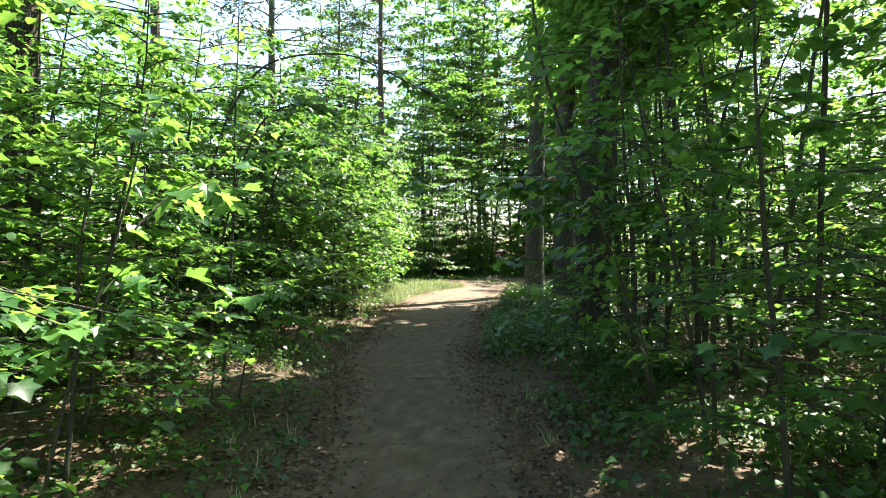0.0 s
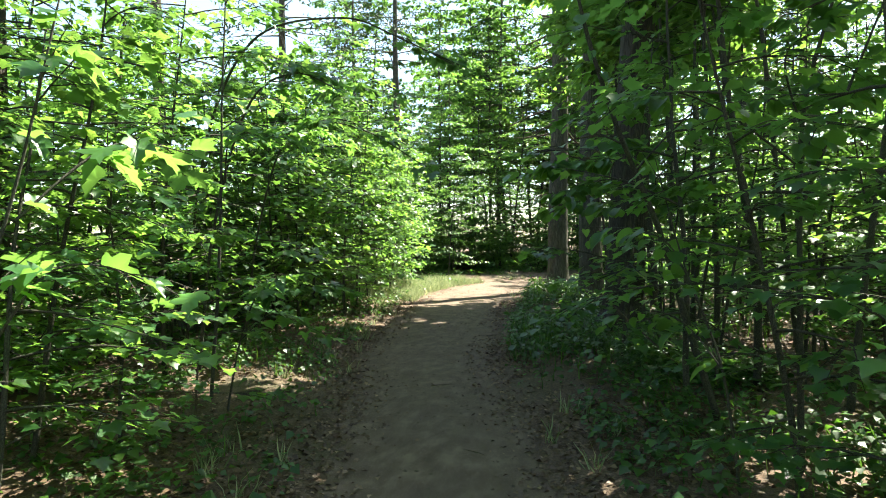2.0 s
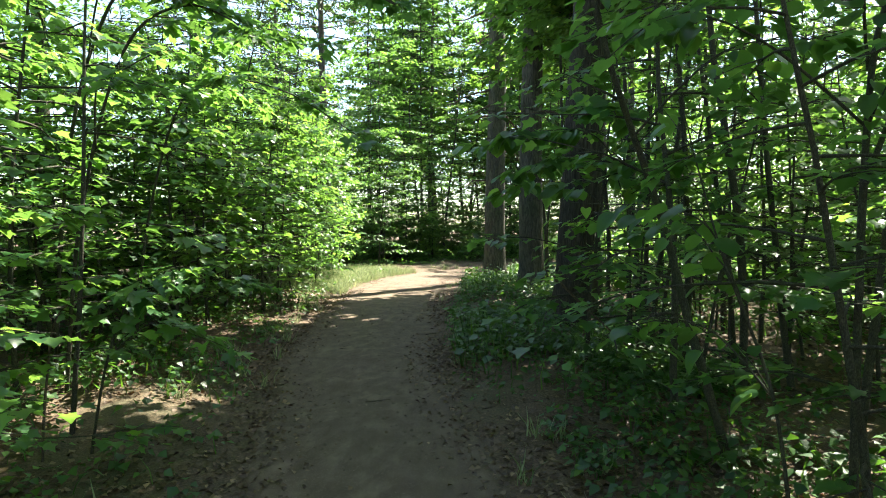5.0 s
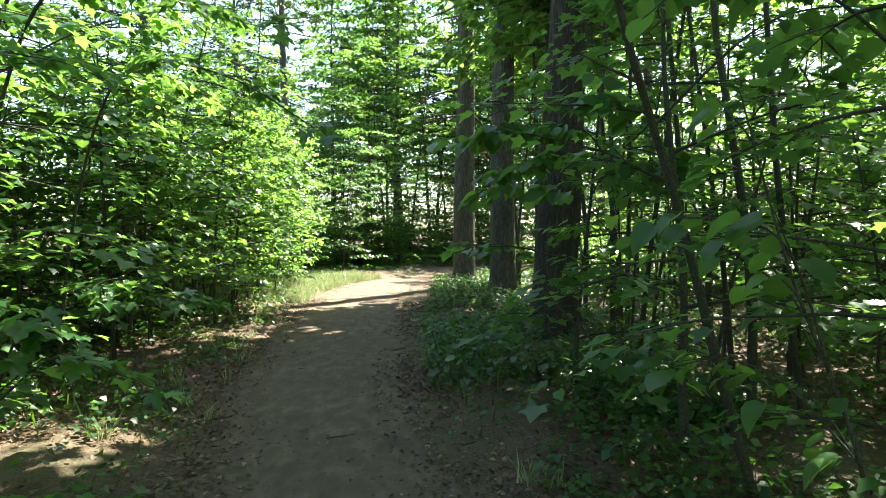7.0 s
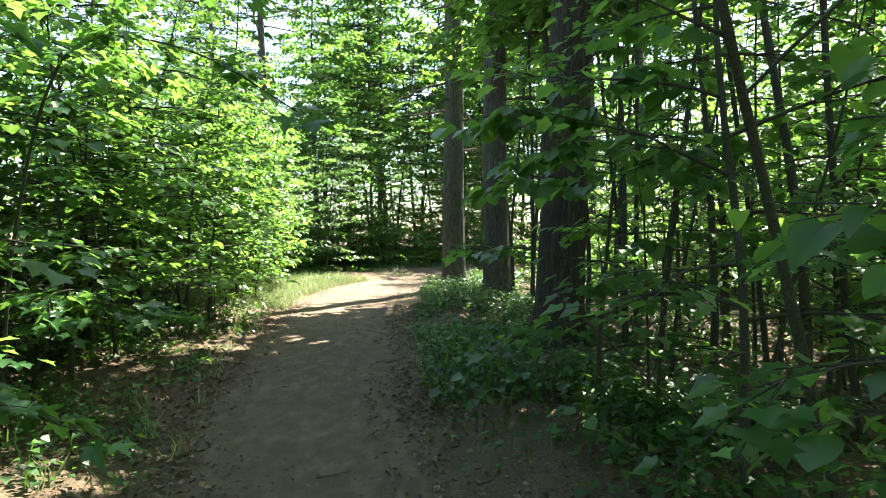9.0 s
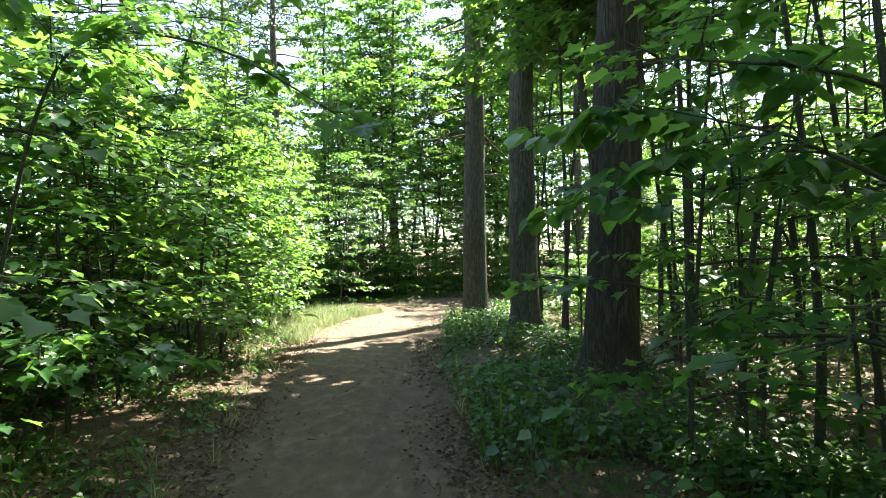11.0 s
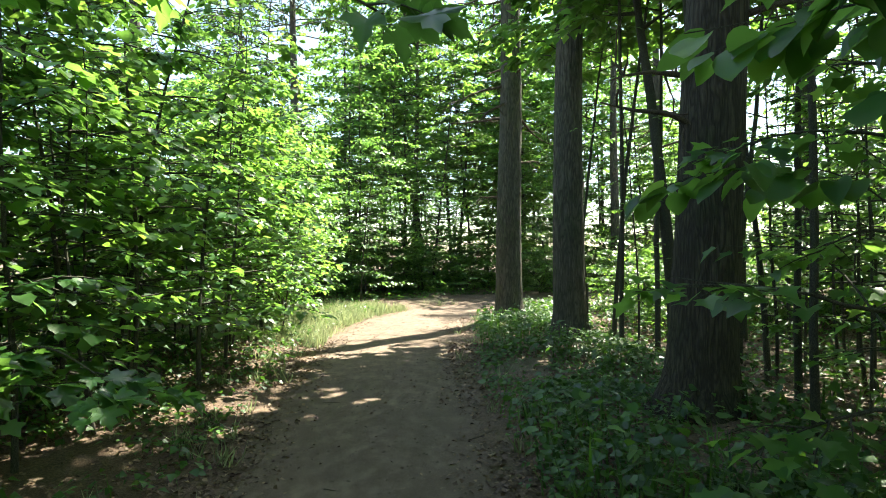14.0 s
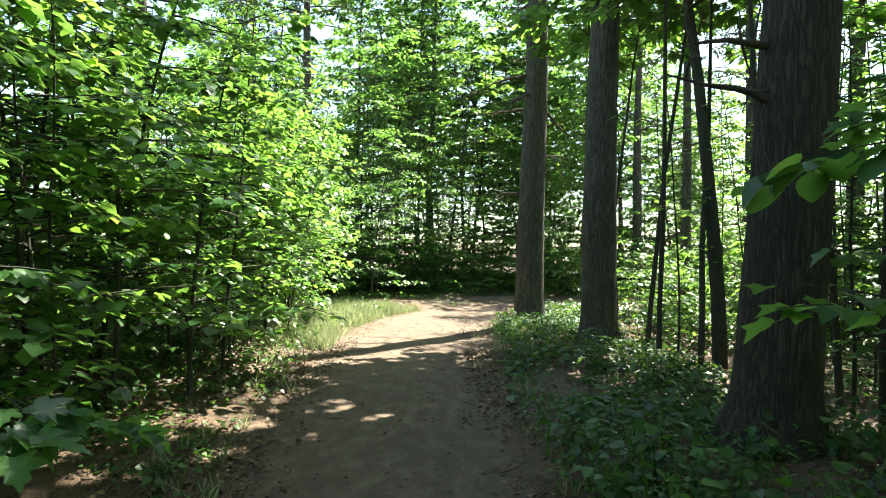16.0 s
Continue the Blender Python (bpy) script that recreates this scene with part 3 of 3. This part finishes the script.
# ---- single stems and branches close to the path, leaf by leaf ----
def spline(pts, per=8):
    return smooth_line([tuple(p) for p in pts], per)


def leaf_meshes(shape, mat, count=3):
    out = []
    for k in range(count):
        v = shape[0] * np.array([1.0 - 0.12 * k, 1, 1 + 0.5 * k]) + np.array([0, 0, 1]) * 0.05 * np.sin(7 * shape[0][:, :1] + 2 * k)
        out.append(tri_mesh("leaf", v, shape[1], mat))
    return out


MAPLE_LEAVES, LINDEN_LEAVES = leaf_meshes(MAPLE_FINE, MAPLE), leaf_meshes(LINDEN_FINE, LINDEN)


def stem_with_leaves(name, seed, lines, radii, leaves, size, meshes, label, category, bark=None, first=0.35, twigs=4):
    """A stem and its boughs along given lines (the first is the stem), with every leaf an object of its own."""
    rng = np.random.default_rng(seed)
    top = new(name)
    x, y = lines[0][0][:2]
    base = np.array([x, y, float(ground_z(x, y)[0]) if lines[0][0][2] < 0.3 else 0.0])
    top.location = base
    for k, (pts, r, n) in enumerate(zip(lines, radii, leaves)):
        line = spline(pts) - base
        if k == 0:
            line[0][2] -= 0.05
        wood = [tube(line, np.linspace(r, max(0.0015, r * 0.25), len(line)), 8, rng, 0.06)]
        runs = [line]
        for q in range(twigs if n else 0):
            j = int(rng.integers(len(line) // 3, len(line) - 1))
            d = line[j] - line[j - 1]
            t = rng.choice([-1, 1]) * rng.uniform(0.5, 1.0)
            w = np.array([d[0] * math.cos(t) - d[1] * math.sin(t), d[0] * math.sin(t) + d[1] * math.cos(t), d[2] * 0.4])
            tw = bent(rng, line[j], w / (np.linalg.norm(w) + 1e-9), rng.uniform(0.2, 0.45), 6, 0.08, 0.25)
            part("twig", tri_mesh("twig", *tube(tw, np.linspace(r * 0.3 + 0.001, 0.0012, 6), 5), bark or STEM_BARK, True), top)
            runs.append(tw)
        part("stem" if k == 0 else "bough", tri_mesh("stem", *joined(wood), bark or STEM_BARK, True), top)
        for run in runs if n else ():
            pos, axis, up, sz = sprays(rng, run, max(1, n // len(runs)), size, first if run is line else 0.1, 0.22, 0.1, -0.5 if meshes is LINDEN_LEAVES else -0.25)
            for p, a, u, z in zip(pos, axis, up, sz):
                a = Vector(a).normalized()
                side = a.cross(Vector(u)).normalized()
                nor = side.cross(a)
                ob = part("leaf", meshes[int(rng.integers(len(meshes)))], top)
                ob.matrix_basis = Matrix.Translation(p) @ Matrix((side, a, nor)).transposed().to_4x4() @ Matrix.Scale(z, 4)
    return tagged(top, label, category)


stem_with_leaves("young_maple", 1, [[(-2.4, 2.5, 0.1), (-2.2, 2.5, 0.9), (-2.0, 2.6, 1.7), (-1.9, 2.7, 2.4)], [(-2.1, 2.55, 1.1), (-1.9, 2.6, 1.4), (-1.67, 2.6, 1.45), (-1.5, 2.75, 1.35)], [(-2.0, 2.6, 1.6), (-1.85, 2.9, 1.9), (-1.75, 3.3, 1.9)]],
                 [0.011, 0.006, 0.006], [36, 14, 24], 0.13, MAPLE_LEAVES, "slender young maple with pale sunlit leaves beside the path", "young tree")
stem_with_leaves("young_maple", 2, [[(-4.4, 8.6, 0.1), (-4.0, 8.4, 0.75), (-3.5, 8.2, 1.1), (-3.0, 8.05, 0.93)], [(-4.0, 8.4, 0.75), (-3.8, 7.9, 1.05), (-3.4, 7.8, 0.95)]],
                 [0.012, 0.007], [96, 40], 0.135, MAPLE_LEAVES, "low maple bough with bright sunlit leaves arching over the path edge", "young tree", twigs=6)
stem_with_leaves("young_linden", 3, [[(0.95, 8.3, 0.1), (0.9, 8.25, 1.2), (0.8, 8.1, 2.2), (0.6, 8.0, 3.2)], [(0.85, 8.2, 1.9), (0.45, 7.5, 2.3), (-0.05, 7.25, 2.33), (-0.75, 7.2, 2.22)], [(0.85, 8.2, 1.7), (0.55, 7.5, 2.08), (0.15, 7.15, 2.08), (-0.3, 7.02, 1.97)],
                                     [(0.8, 8.1, 2.2), (0.95, 7.5, 2.42), (0.75, 7.05, 2.5), (0.3, 6.8, 2.45)], [(0.9, 8.25, 1.4), (0.5, 8.3, 1.85), (0.1, 8.35, 1.98), (-0.35, 8.4, 1.92)], [(0.85, 8.2, 1.8), (1.0, 7.6, 2.0), (0.8, 7.1, 2.08)]],
                 [0.014, 0.008, 0.006, 0.007, 0.006, 0.006], [40, 70, 56, 64, 48, 40], 0.145, LINDEN_LEAVES, "young linden with broad glowing leaves hanging over the path", "young tree", twigs=6)
stem_with_leaves("young_maple", 4, [[(-4.2, 8.0, 0.1), (-4.0, 7.9, 1.4), (-3.6, 7.7, 2.5), (-3.2, 7.6, 2.9), (-2.4, 7.4, 2.75), (-1.68, 7.27, 2.32)]],
                 [0.016], [110], 0.135, MAPLE_LEAVES, "leaning young maple with yellow-green leaves over the path", "young tree", first=0.55, twigs=7)
stem_with_leaves("young_linden", 5, [[(1.25, 4.95, 0.1), (1.22, 4.9, 1.0), (1.18, 4.8, 1.9), (1.2, 4.75, 2.4), (1.36, 4.7, 3.1), (1.5, 4.7, 3.9)], [(1.18, 4.8, 2.2), (1.0, 4.5, 2.5), (1.06, 4.26, 2.65)], [(1.18, 4.8, 1.95), (0.7, 4.7, 2.3), (0.3, 4.6, 2.4), (0.0, 4.54, 2.2)], [(1.18, 4.8, 1.7), (1.5, 4.9, 2.5), (1.9, 5.1, 3.4)]],
                 [0.022, 0.008, 0.008, 0.014], [40, 20, 36, 40], 0.11, LINDEN_LEAVES, "forked young linden with dark stems in the thicket", "young tree")
stem_with_leaves("young_maple", 6, [[(-4.0, 6.7, 0.1), (-3.7, 6.5, 1.6), (-3.2, 6.3, 2.8), (-2.6, 6.1, 3.05), (-2.0, 5.9, 2.75)], [(-3.5, 6.4, 2.1), (-3.2, 6.0, 2.5), (-2.7, 5.6, 2.4)]],
                 [0.018, 0.009], [84, 40], 0.12, MAPLE_LEAVES, "tall young maple with a sunlit bough reaching over the path", "young tree", twigs=7)
stem_with_leaves("leaning_sapling", 7, [[(0.98, 5.8, 0.1), (0.72, 5.7, 0.9), (0.5, 5.6, 1.6), (0.15, 5.3, 2.4), (-0.1, 5.1, 3.2), (-0.2, 5.0, 4.0)], [(0.3, 5.45, 2.0), (0.7, 5.2, 2.4), (1.1, 5.0, 2.4)]],
                 [0.03, 0.008], [40, 30], 0.1, LINDEN_LEAVES, "leaning dark sapling stem at the edge of the thicket", "sapling", first=0.6)
stem_with_leaves("sapling", 8, [[(2.75, 10.8, 0.1), (2.65, 10.7, 1.6), (2.4, 10.5, 2.6), (2.3, 10.4, 4.0), (2.2, 10.3, 5.4)], [(2.66, 10.7, 1.5), (2.3, 10.5, 2.0), (1.8, 10.4, 2.4)]],
                 [0.045, 0.02], [40, 30], 0.1, LINDEN_LEAVES, "crooked young tree with a dark bare stem", "sapling", first=0.6)
stem_with_leaves("young_linden", 11, [[(0.8, 4.55, 0.1), (0.7, 4.55, 0.8), (0.5, 4.6, 1.4), (0.35, 4.65, 2.0)], [(0.7, 4.55, 0.8), (0.5, 4.7, 1.05), (0.25, 4.8, 1.1)], [(0.6, 4.55, 1.1), (0.4, 4.45, 1.5), (0.15, 4.4, 1.6)]],
                 [0.01, 0.006, 0.006], [26, 16, 16], 0.105, LINDEN_LEAVES, "small linden with large shaded leaves at the path edge", "young tree")
stem_with_leaves("young_maple", 12, [[(-2.95, 5.5, 0.1), (-2.8, 5.45, 0.7), (-2.6, 5.4, 1.1), (-2.35, 5.3, 1.05)], [(-2.8, 5.45, 0.7), (-2.6, 5.6, 0.9), (-2.4, 5.75, 0.8)]],
                 [0.01, 0.006], [34, 24], 0.13, MAPLE_LEAVES, "small maple with broad pale green leaves over the litter", "young tree")
stem_with_leaves("young_maple", 13, [[(-4.7, 7.5, 0.1), (-4.5, 7.4, 1.8), (-4.1, 7.2, 3.0), (-3.4, 6.9, 3.7), (-2.4, 6.7, 3.75), (-1.8, 6.6, 3.5), (-1.2, 6.48, 3.15)], [(-4.1, 7.2, 3.0), (-3.5, 6.5, 3.35), (-3.0, 6.15, 3.3), (-2.6, 6.0, 3.08)],
                                     [(-4.2, 7.25, 2.7), (-3.6, 7.5, 3.15), (-2.8, 7.5, 3.3), (-2.0, 7.36, 3.08)], [(-4.3, 7.3, 2.3), (-3.7, 7.6, 2.75), (-3.2, 7.65, 2.85), (-2.8, 7.62, 2.75)]],
                 [0.02, 0.009, 0.009, 0.007], [64, 64, 72, 48], 0.125, MAPLE_LEAVES, "arching young maple with pale sunlit boughs over the path", "young tree", first=0.5, twigs=7)
stem_with_leaves("fallen_stick", 9, [[(0.02, 7.3, 1.12), (0.3, 7.34, 0.84), (0.8, 7.34, 0.38), (1.1, 7.35, 0.1)]], [0.013], [0], 0.1, LINDEN_LEAVES, "thin dead stick leaning in the low plants", "stick", DEAD_WOOD)
stem_with_leaves("dead_stem", 10, [[(-3.12, 5.3, 0.1), (-3.08, 5.3, 0.6), (-2.98, 5.28, 1.0), (-2.7, 5.3, 1.12), (-2.4, 5.4, 1.1)]], [0.009], [0], 0.1, MAPLE_LEAVES, "pale dead stem arching over the leaf litter", "stick", DEAD_WOOD)


# ---- low plants, grass and fallen leaves ----
def dense_places(rng, n, xr, yr, lo, hi, side=0):
    x, y = rng.uniform(*xr, n), rng.uniform(*yr, n)
    e, s = off_path(x, y)
    keep = (e > lo) & (e < hi) & ((s == side) if side else True)
    patchy = np.sin(1.9 * x + 0.7 * y) * np.sin(1.6 * y - 0.8 * x + 2) + rng.normal(0, 0.5, n) > -0.35
    return x[keep & patchy], y[keep & patchy]


def herbs(rng, x, y, tall, per, size, shape):
    n = len(x)
    h = tall * rng.uniform(0.3, 1.0, n) * (0.75 + 0.5 * np.sin(1.1 * x + 2.3) * np.sin(0.9 * y + 0.6 * x))
    X, Y, Hh = np.repeat(x, per), np.repeat(y, per), np.repeat(h, per)
    az = rng.uniform(0, 6.283, n * per)
    r = rng.uniform(0.02, 0.16, n * per) * (0.6 + tall)
    gx, gy = X + np.cos(az) * r, Y + np.sin(az) * r
    pos = np.stack([gx, gy, ground_z(X, Y) + Hh * rng.uniform(0.3, 1.0, n * per)], -1)
    axis = np.stack([np.cos(az), np.sin(az), rng.normal(-0.15, 0.3, n * per)], -1)
    up = np.stack([rng.normal(0, 0.3, n * per), rng.normal(0, 0.3, n * per), np.ones(n * per)], -1)
    leaves = spread_leaves(shape, pos, axis, up, size * rng.uniform(0.5, 1.2, n * per))
    root = np.stack([x, y, ground_z(x, y) - 0.02], -1)
    stalk = spread_leaves(BLADE, root, np.stack([rng.normal(0, 0.15, n), rng.normal(0, 0.15, n), np.ones(n)], -1), rng.normal(0, 1, (n, 3)), h)
    return joined([leaves, stalk])


rng = np.random.default_rng(21)
near_h = joined([herbs(rng, *dense_places(rng, 4300, (-1.2, 3.4), (7, 22), 0.08, 2.4, 1), 0.4, 9, 0.045, MAPLE_LO),
                 herbs(rng, *dense_places(rng, 1500, (-1.2, 3.4), (7, 22), 0.15, 2.6, 1), 0.5, 8, 0.085, MAPLE_MID)])
thicket_h = herbs(rng, *dense_places(rng, 2600, (0, 5), (1.5, 9), 0.35, 3.0, 1), 0.34, 7, 0.07, MAPLE_LO)
left_h = herbs(rng, *dense_places(rng, 4800, (-6, 1), (1, 21), 0.15, 2.2, -1), 0.28, 7, 0.065, MAPLE_LO)
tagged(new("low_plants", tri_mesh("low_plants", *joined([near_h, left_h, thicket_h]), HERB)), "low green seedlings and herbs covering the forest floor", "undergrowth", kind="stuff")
far_h = herbs(rng, *dense_places(rng, 13500, (-10, 15), (-3, 34), 1.2, 15), 0.42, 7, 0.1, OVAL_LO)
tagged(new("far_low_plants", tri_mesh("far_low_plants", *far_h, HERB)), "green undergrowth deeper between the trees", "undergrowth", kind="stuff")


def tufts(rng, x, y, per, tall):
    n = len(x) * per
    X, Y = np.repeat(x, per) + rng.normal(0, 0.035, n), np.repeat(y, per) + rng.normal(0, 0.035, n)
    root = np.stack([X, Y, ground_z(X, Y) - 0.01], -1)
    axis = np.stack([rng.normal(0, 0.45, n), rng.normal(0, 0.45, n), np.ones(n)], -1)
    return spread_leaves(BLADE, root, axis, np.stack([rng.normal(0, 1, n), rng.normal(0, 1, n), np.zeros(n)], -1), tall * rng.uniform(0.4, 1.1, n))


gx, gy = dense_places(rng, 900, (-6, 3), (3, 24), -0.05, 0.7)
sx, sy = dense_places(rng, 3600, (-6.5, -3), (15.0, 22), 0.0, 2.4, -1)
for x, y in [(0.32, 8.7), (0.5, 8.9), (0.12, 8.95), (0.62, 8.55)]:
    n = 34
    root = np.stack([x + rng.normal(0, 0.05, n), y + rng.normal(0, 0.05, n), np.full(n, float(ground_z(x, y)[0]) - 0.01)], -1)
    out = np.stack([rng.normal(0, 0.6, n), rng.normal(0, 0.6, n), np.ones(n)], -1)
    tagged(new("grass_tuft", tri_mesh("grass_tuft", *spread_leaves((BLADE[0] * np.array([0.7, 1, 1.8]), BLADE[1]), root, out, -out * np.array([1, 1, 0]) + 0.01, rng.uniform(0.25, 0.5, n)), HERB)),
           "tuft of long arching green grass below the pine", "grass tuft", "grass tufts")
tagged(new("grass", tri_mesh("grass", *joined([tufts(rng, gx, gy, 14, 0.22), tufts(rng, sx, sy, 10, 0.24)]), GRASS)), "thin pale green grass tufts along the path", "grass", kind="stuff")


def litter(rng, x, y, size):
    n = len(x)
    e, _ = off_path(x, y)
    far = np.clip((y - 21) / 12, 0, 1)
    z = np.where(e > -0.02, ground_z(x, y), 0.35 * far * far) + rng.uniform(0.008, 0.022, n)
    az = rng.uniform(0, 6.283, n)
    axis = np.stack([np.cos(az), np.sin(az), rng.normal(0, 0.22, n)], -1)
    up = np.stack([rng.normal(0, 0.35, n), rng.normal(0, 0.35, n), np.ones(n)], -1)
    return spread_leaves(OVAL_LO, np.stack([x, y, z], -1), axis, up, size * rng.uniform(0.5, 1.25, n))


lx, ly = dense_places(rng, 90000, (-6, 5), (1.2, 16), -0.22, 2.4)
wx, wy = dense_places(rng, 26000, (1.5, 9), (2, 20), 2.0, 9.0, 1)
px, py = dense_places(rng, 3600, (-4, 1), (1.5, 22), -1.1, -0.05)
ex, ey = dense_places(rng, 26000, (-5, 1), (1.2, 20), -0.45, 0.15)
tagged(new("fallen_leaves", tri_mesh("fallen_leaves", *joined([litter(rng, lx, ly, 0.046), litter(rng, px, py, 0.034), litter(rng, ex, ey, 0.042), litter(rng, wx, wy, 0.075)]), DEAD_LEAF)), "dry brown fallen leaves scattered on the ground", "leaf litter", kind="stuff")


def path_bits(rng, n):
    """Small crumbs of bark and stone trodden into the dirt."""
    x, y = dense_places(rng, n, (-4.2, 1), (1.5, 18), -1.2, -0.02)
    k = len(x)
    far = np.clip((y - 21) / 12, 0, 1)
    a = rng.uniform(0, 6.283, k)
    shape = (np.array([(-0.4, 0, 0), (0.4, 0, 0), (0.3, 1, 0), (-0.3, 0.9, 0), (0, 0.45, 0.35)]), np.array([(0, 1, 4), (1, 2, 4), (2, 3, 4), (3, 0, 4)]))
    return spread_leaves(shape, np.stack([x, y, 0.012 + 0.35 * far * far], -1), np.stack([np.cos(a), np.sin(a), np.zeros(k)], -1), np.tile([0.0, 0, 1], (k, 1)), 0.022 * rng.uniform(0.3, 1.4, k) ** 1.5)


tagged(new("path_crumbs", tri_mesh("path_crumbs", *path_bits(rng, 3800), DEAD_WOOD)), "small crumbs of bark and stone on the dirt", "gravel", kind="stuff")
for x, y, a, length in [(-1.55, 7.05, 20, 0.22), (-1.2, 8.0, 70, 0.3), (-2.35, 9.3, -15, 0.18), (-1.4, 10.4, 30, 0.34), (-2.9, 11.6, 5, 0.2), (-1.9, 12.6, 80, 0.16), (-0.9, 5.2, -30, 0.2), (-2.6, 7.4, 50, 0.26), (-1.75, 14.2, 12, 0.3), (-0.55, 6.9, 40, 0.28)]:
    line = bent(rng, (0, 0, 0.01), (1, 0, 0), length, 6, 0.12, 0)
    line[:, 2] = 0.008
    twig = new("fallen_twig", tri_mesh("fallen_twig", *tube(line, np.linspace(0.006, 0.002, 6), 6), DEAD_WOOD, True))
    twig.matrix_basis = pose(x, y, max(0.0, float(ground_z(x, y)[0])) + 0.004, 0, 0, a)
    tagged(twig, "thin dry brown twig lying on the dirt", "twig", "twigs on the path")
